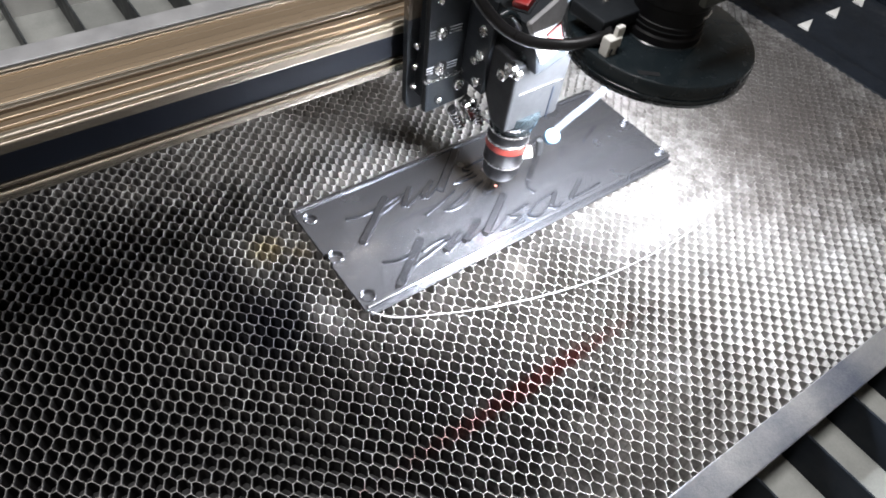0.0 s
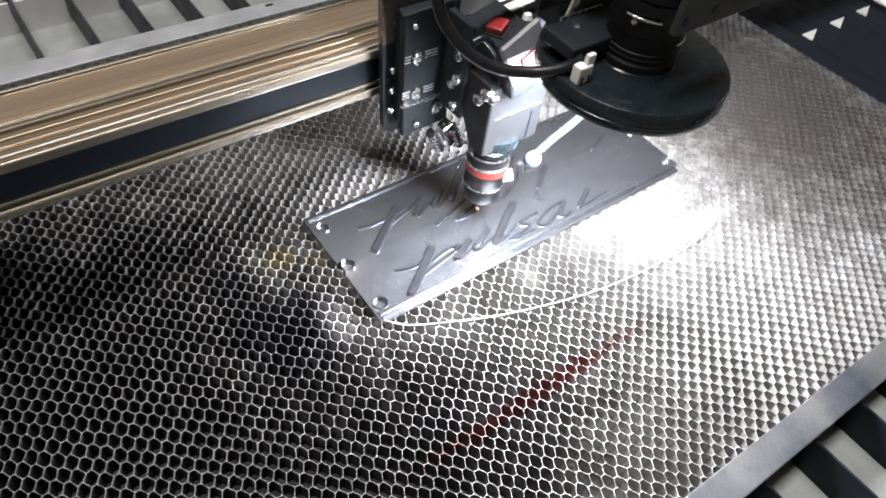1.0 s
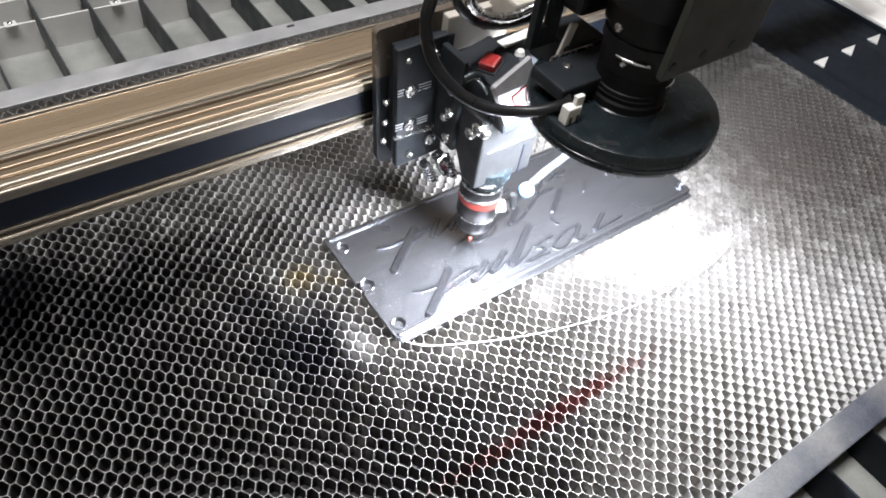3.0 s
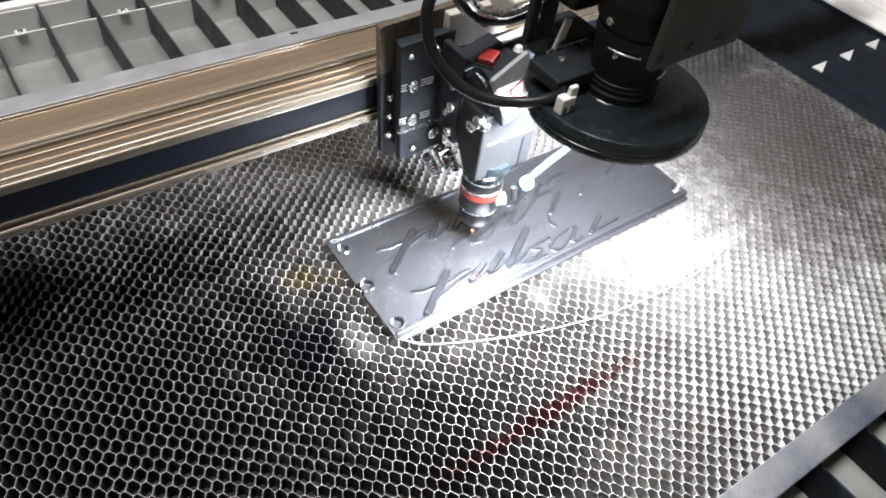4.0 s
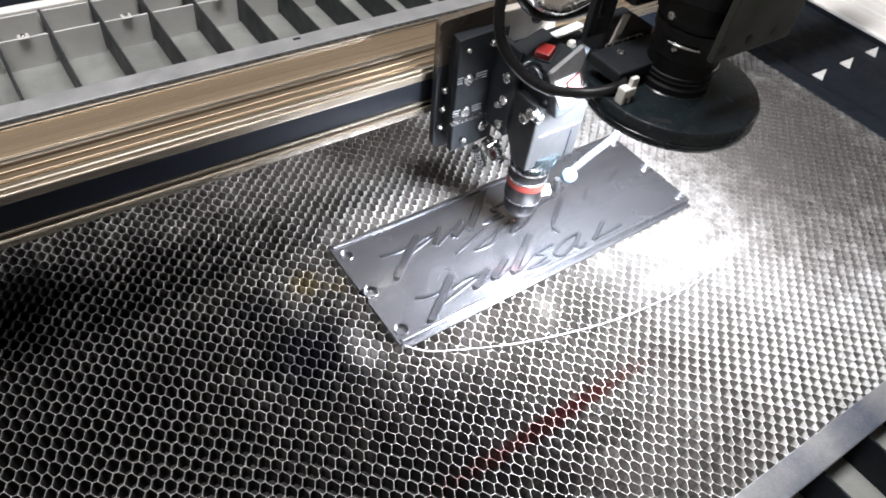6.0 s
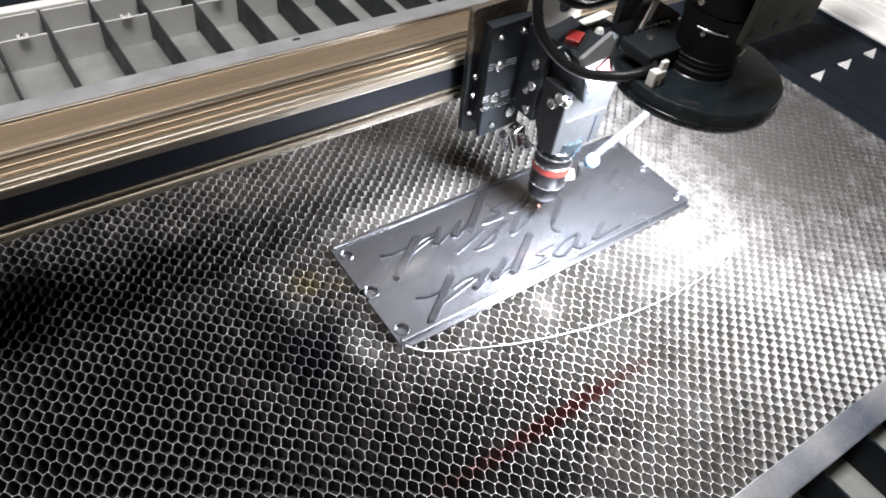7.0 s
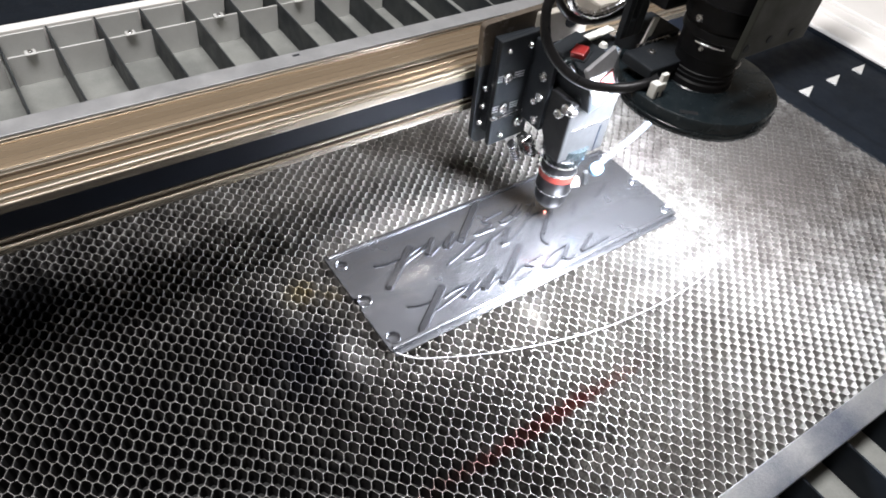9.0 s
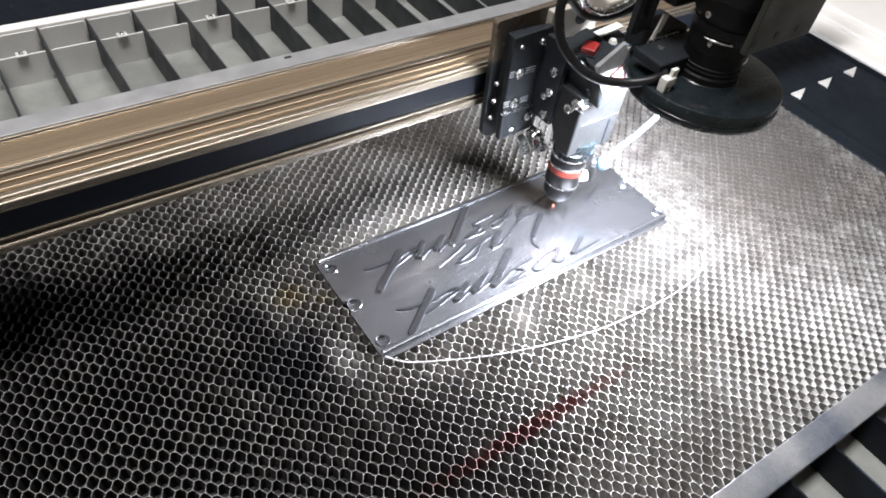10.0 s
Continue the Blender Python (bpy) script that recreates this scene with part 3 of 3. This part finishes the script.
def head():
    h = thing("laser_head", "black laser cutting head with lens tube and round camera lamp", "laser head")
    # carriage
    lean = at(75, 0, 101.5, 0, -3.4, 0)

    def rounded(x0, x1, z0, z1, y0, y1, low):
        """An upright plate whose lower (or upper) corners are rounded off."""
        bm = box(x0, x1, y0, y1, z0, z1, 0)
        bmesh.ops.bevel(bm, geom=[e for e in bm.edges if abs(e.verts[0].co.y - e.verts[1].co.y) > 1 and (e.verts[0].co.z < (z0 + z1) / 2) == low], offset=7 if low else 3, segments=6, affect="EDGES", profile=0.5)
        bm.transform(lean)
        return bm

    part("back_plate", rounded(-22, 53, -44, 18, 86, 90, True), M_BLACK, h, "black back plate with rounded lower corners")
    # plate's upper part: the brown reflection on it is put into the colour
    part("back_plate_top", rounded(-22, 53, 18.2, 47, 85.6, 90, False), M_PLATE_SHEEN, h, "upper part of the back plate, a brown reflection in its colour")
    fp = part("front_plate", box(-16, 16, 74.5, 79, -40, 40, 1.0, m=lean), M_BLACK, h, "black slotted carriage plate")
    for z in (90.8, 113.9):
        for dz in (-1.8, 0, 1.8):
            part("rib", box(58.6, 80, 74.0, 74.7, z + dz - 0.24, z + dz + 0.24, 0.1, seg=1), M_WIRE, fp)
    part("ledge", box(58, 86, 72.5, 75, 83.5, 85.2, 0.4), M_STEEL, fp, "bright metal edge")
    for x, z, r in ((66.1, 113.9, 3.4), (67.3, 90.8, 3.4), (82.8, 75.4, 3.5), (69.2, 68.6, 2.0), (62.5, 134, 1.6), (80, 134, 1.8)):
        smooth_shade(part("washer", lathe([(0, 0.25), (r * 1.35, 0.25), (r * 1.45, 0), (0, 0)], 24, at(x + 0.8, 74.0 if r > 3 else 74.4, z, 90)), M_DARK, h, "black slot ring"), 40)
        screw(h, at(x, 73.8, z, 90), r)
    for z in (103, 89.5, 76):
        screw(h, at(58.0, 83, z, 0, -90), 1.9)
    part("spacer", box(60, 96, 79, 86, 70, 138, 0.5), M_BLACK, h)
    # bracket plate turned sideways
    part("side_bracket", box(84, 88, 54, 74.4, 80, 138, 0.8), M_BLACK, h)
    for y, z, r in ((60.5, 117.8, 3.1), (59.5, 103.6, 3.1), (63.5, 98, 2.5), (59.5, 86, 3.1)):
        screw(h, at(83.8, y, z, 0, -90), r)
    # springs under the carriage
    for x, y, tilt in ((83, 70, -28), (97, 68, -24)):
        m = at(x, y, 52, 0, tilt, 0)
        pts = [(3.0 * math.cos(a), 3.0 * math.sin(a), 10 - a * 0.5) for a in np.linspace(0, 2 * math.pi * 6.4, 72)]
        smooth_shade(part("spring_core", lathe([(0, 11), (2.2, 11), (2.2, -10), (1.4, -11), (0, -11)], 16, m), M_DARK, h, "black rod inside the spring"), 40)
        coil = sweep(pts, 0.6, 6, steps=1)
        coil.transform(m)
        smooth_shade(part("spring", coil, M_STEEL, h, "bright coil spring"), 60)
    part("cam_block", box(-4, 4, -4, 4, -9, 8, 1.2, m=at(92, 70, 56, 0, -26, 0)), M_STEEL, h, "bright metal adjuster block")
    part("cam_foot", box(-6, 6, -5, 5, -1, 1, 0.5, m=at(104, 68, 46, 0, 42, 0)), M_STEEL, h, "bright metal adjuster foot")
    # mirror block and lens tube
    block = part("mirror_block", block_shape(), M_GREYBLOCK, h, "dark grey metal mirror block")
    part("slot", box(119, 120.2, 32.6, 33.4, 66, 88, 0.1), M_BAND, block)
    part("groove", box(92, 126, 32.5, 33.3, 91, 91.6, 0.2), M_STEEL, block)
    for x, y, z, r in ((86.8, 42, 101.5, 3.6), (86.4, 36.6, 108.5, 4.0), (88, 33.4, 107, 3.2)):
        screw(h, at(x, y, z, 0, -90), r, 3.4)
    prof = [(0, 72), (15.4, 72), (15.6, 68), (15, 63), (13.2, 61), (13.2, 58.6), (12.2, 58.2), (12.2, 52), (0, 52)]
    smooth_shade(part("tube_collar", lathe(prof, 44, at(105, 45, 0)), M_GLOSS, h, "black tube collar"), 40)
    smooth_shade(part("ring", lathe([(12.4, 57.2), (13.3, 57), (13.3, 55.6), (12.4, 55.4)], 44, at(105, 45, 0)), M_STEEL, h, "bright ring"), 40)
    smooth_shade(part("lens_tube", lathe([(0, 56), (12.2, 56), (12.6, 50), (12.6, 30), (11.8, 29), (0, 29)], 44, at(105, 45, 0)), M_DARK, h, "black lens tube"), 40)
    smooth_shade(part("ring", lathe([(12.5, 48.9), (13.5, 48.7), (13.5, 47.5), (12.5, 47.2)], 44, at(105, 45, 0)), M_STEEL, h, "bright ring"), 40)
    smooth_shade(part("ring", lathe([(12.5, 47.2), (13.4, 47.0), (13.4, 42.6), (12.5, 42.3)], 44, at(105, 45, 0)), M_REDRING, h, "red ring"), 40)
    smooth_shade(part("ring", lathe([(11.9, 31.5), (12.9, 31.3), (12.9, 30.3), (11.9, 30.0)], 44, at(105, 45, 0)), M_STEEL, h, "bright ring"), 40)
    smooth_shade(part("nozzle", lathe([(11.6, 29.4), (11.6, 22), (10.4, 18), (5.6, 13), (3.2, 11), (1.2, 10.4), (0.6, 12), (0.6, 20)], 40, at(105, 45, 0)), M_DARK, h, "black conical nozzle"), 40)
    # air inlet
    smooth_shade(part("air_elbow", lathe([(0, 0), (3.9, 0), (4.1, 2), (3.9, 8), (0, 8)], 20, at(111, 38, 36, 0, 78, -30)), M_WHITE, h, "white air fitting"), 40)
    smooth_shade(part("air_pin", lathe([(0, 0), (2.0, 0.2), (2.2, 1), (2.2, 12), (1.8, 13), (0, 13)], 18, at(128, 36, 30, 0, -14, 0)), M_GREYBLOCK, h, "grey metal pin"), 40)
    smooth_shade(part("air_collar", lathe([(0, 0), (4.4, 0.3), (4.9, 1), (4.9, 6), (3.8, 7.2), (0, 7.2)], 26, at(137, 38, 38, 32, -20, 0)), M_BLUE, h, "pale blue push-in collar"), 40)
    smooth_shade(part("air_hose", sweep([(138, 38, 41), (145, 38, 45), (154, 38, 50), (171, 38, 58), (188, 38, 72), (194, 34, 98), (176, 24, 124), (160, 14, 150)], 2.6, 14), M_TUBE, h, "clear air hose"), 60)
    # glowing cutting point
    smooth_shade(part("cutting_spark", lathe([(0, 0), (0.8, 0.3), (1.0, 0.8), (0.6, 1.3), (0, 1.5)], 12, at(105, 45, 3.2)), M_SPARK, h, "tiny glowing cutting spark"), 60)
    # mirror holder on top, with a key and a bright bevelled front
    tip = at(96, 45, 140, 0, -16, 0)
    part("mirror_holder", box(-11, 11, -19, 19, -30, 0.5, 1.6, m=tip), M_BLACK, h, "black mirror holder")
    part("red_key", box(-4.5, 4.5, -4.5, 4.5, 0.4, 5.0, 1.0, m=tip @ at(-3, 0, 0, 0, 0, 24)), M_RED, h, "red square key")
    part("key_frame", box(-5.6, 5.6, -5.6, 5.6, 0.2, 1.4, 0.4, m=tip @ at(-3, 0, 0, 0, 0, 24)), M_BLACK, h)
    front = part("mirror_face", box(-15, 13, -1.6, 1.6, -12, 12, 1.2, seg=1, m=at(95, 24, 138, -24, -16, 10)), M_SATIN, h, "bright bevelled mirror plate")
    part("red_tab", box(-7, 6, -2.6, -1.5, -7, 1, 0.3, m=at(95, 24, 138, -24, -16, 10)), M_TAB, front, "red tab")
    part("white_strip", box(-14, 14, -3.2, 3.2, 0, 1.2, 0.3, m=at(118, 56.5, 141.5, 0, 0, 8)), M_WHITE, h, "white strip")
    part("strip_base", box(104, 128, 44, 64, 128, 141, 1.2), M_BLACK, h)
    smooth_shade(part("white_cap", lathe([(0, 3), (2, 2.4), (2.8, 0), (0, 0)], 18, at(112, 45, 141)), M_WHITE, h, "white cap"), 50)
    smooth_shade(part("lever", sweep([(74, 41, 140), (80, 40, 141), (88, 39, 132), (93, 37, 122), (92, 35, 114)], 2.2, 10), M_GLOSS, h, "glossy black bent lever"), 60)
    # grey cable guide above the beam
    part("guide_block", box(91, 134, 80, 85.8, 126, 148, 1.2), M_GREYPL, h, "grey plastic cable guide")
    smooth_shade(part("guide_hole", lathe([(0, 0.1), (4.0, 0.1), (4.2, 0.7), (5.4, 0.7), (5.6, 0), (0, 0)], 28, at(118, 79.9, 140, 90)), M_BAND, h, "dark round hole"), 40)
    part("guide_cover", box(120, 160, 62, 84, 143, 158, 2.0), M_GREYPL, h, "grey plastic cover")
    # hoses
    smooth_shade(part("cable", sweep([(60, 38, 232), (44, 30, 216), (37, 26, 200), (34.5, 25, 188), (38, 22, 172), (47, 14, 159), (58, 6, 152.5), (72, -2, 151), (82, -10, 155), (88, -15, 161)], 2.7, 14), M_RUBBER, h, "thick black cable in a loop"), 60)
    smooth_shade(part("steel_hose", sweep([(77, 50, 200), (77, 50, 179), (79.5, 50, 173), (88, 50, 166), (105, 50, 161), (125, 50, 165), (136, 48, 176)], 2.6, 12), M_STEEL, h, "bright looped hose"), 60)
    smooth_shade(part("cable", sweep([(73, 54, 204), (72, 54, 179), (77, 53, 169), (88, 52, 161), (106, 52, 156), (128, 50, 159), (140, 48, 170)], 2.4, 12), M_RUBBER, h, "black looped cable"), 60)
    # bracket to the camera lamp
    part("arm_plate", box(84, 132, -12, 9, 158, 164.5, 1.2), M_BLACK, h, "black bracket plate")
    part("arm_edge", box(96, 122, 9.2, 10.6, 163, 165, 0.3), M_STEEL, h, "bright edge")
    up = part("slotted_upright", box(88, 92.6, 17, 21, 166, 226, 0.8), M_BLACK, h, "black slotted upright")
    part("cheek", box(97, 104, 17, 21, 166, 226, 0.8), M_BLACK, up)
    part("foot", box(92, 97.6, 17.2, 20.8, 166, 176, 0.5), M_BLACK, up)
    part("slot_bar", box(93.6, 96, 20.2, 22, 176, 200, 0.4), M_STEEL, up, "bright bar in the slot")
    part("white_flag", box(-2.4, 2.4, -0.8, 0.8, -9, 9, 0.4, m=at(107, 13.5, 168, 0, 14, 0)), M_WHITE, h, "white tag")
    screw(h, at(98, 1.5, 164.4), 2.2, 1.2)
    part("side_box", box(106, 132, 10.8, 34, 150, 166, 1.2), M_BLACK, h, "black terminal box")
    # ring lamp and camera
    c = (123.5, -15.5)
    prof = [(0, 154), (18, 154), (19, 153.2), (43.4, 152.8), (44.6, 152.3), (45.2, 151.2), (45.3, 146.2), (44.8, 145.9), (45.5, 145.5), (45.5, 144.0), (44.8, 143.6), (45.2, 143.2), (44.8, 141.4), (43.6, 140.6), (42.4, 140.6), (42.4, 143), (0, 143)]
    disc = smooth_shade(part("lamp_disc", lathe(prof, 72, at(*c, 0)), M_GLOSS, h, "glossy black lamp disc with a ribbed edge"), 30)
    part("led_ring", lathe([(18, 142.9), (18, 142.2), (41.8, 142.2), (41.8, 142.9)], 64, at(*c, 0)), M_LED, disc, "bright white ring of light")
    part("rim_mark", box(-5, 5, -1.4, 1.4, 152.4, 153.1, 0.1, m=at(90.5, -38, 0, 0, 0, -38)), M_GREYBLOCK, disc)
    prof = [(0, 200), (18.2, 200), (18.2, 187), (19, 186.4), (19, 182), (18, 181.4), (17.4, 176), (17.4, 171), (17, 170.4), (16.8, 163), (17.4, 162.6), (17.4, 158), (18.2, 157), (18.4, 153), (0, 153)]
    smooth_shade(part("camera_barrel", lathe(prof, 56, at(*c, 0)), M_DARK, h, "black ribbed camera barrel"), 30)
    smooth_shade(part("ring", lathe([(17, 160.6), (17.7, 160.4), (17.7, 159.9), (17, 159.7)], 56, at(*c, 0)), M_GREYBLOCK, h), 30)
    prof = [(0, 300), (24.2, 300), (24.2, 224), (24.8, 223), (24.8, 216), (24.2, 215), (24.2, 202), (20.4, 200), (20.4, 190), (0, 190)]
    smooth_shade(part("camera_body", lathe(prof, 56, at(*c, 0)), M_DARK, h, "black cylindrical camera body"), 30)
    part("rear_housing", box(100, 168, 4, 30, 186, 300, 3), M_DARK, h, "black housing behind the camera")
    mount = part("mount_plate", box(101, 158, -44, -40.5, 184, 300, 1), M_MOUNT, h, "dark olive drilled mounting plate")
    for x, z in ((105, 190), (123, 191), (142, 190.5)):
        smooth_shade(part("hole", lathe([(0, 0.3), (2.0, 0.3), (2.2, 0), (0, 0)], 16, at(x, -44.05, z, 90)), M_BAND, mount), 40)
    for x, y, z, r in ((99.5, -14, 207, 2.2), (103.3, -15, 192, 2.0), (107, -20.5, 177, 1.5)):
        screw(h, at(x, y, z, 0, -90), r, 1.4)
    # bright arcs on the barrel's shoulders: lamp glints modelled as steel strips
    for r, z, a0, a1, thick in ((18.5, 179.5, 184, 232, 0.75), (17.8, 167.5, 272, 302, 0.6)):
        arc = [(c[0] + r * math.cos(radians(a)), c[1] + r * math.sin(radians(a)), z) for a in np.linspace(a0, a1, 9)]
        smooth_shade(part("glint_arc", sweep(arc, thick, 8, steps=1), M_STEEL, h, "bright arc modelled as a glint"), 60)
    # white plug
    plug = part("plug", box(81, 89, -20.5, -15.5, 152.5, 161, 0.8), M_WHITE, h, "white nylon plug")
    part("latch", box(85.5, 90, -19.5, -17, 159.5, 165.5, 0.6), M_WHITE, plug)
    for x in (82.5, 86.5):
        part("slot", box(x, x + 0.8, -21.3, -20.8, 153.5, 157, 0.1), M_BAND, plug)
    return h


HEAD_OB = head()


def motions():
    walk(GANTRY, [(t, pose(0, y / 1000, 0)) for t, x, y in HEAD])
    walk(HEAD_OB, [(t, pose(x / 1000, y / 1000, 0)) for t, x, y in HEAD])


motions()
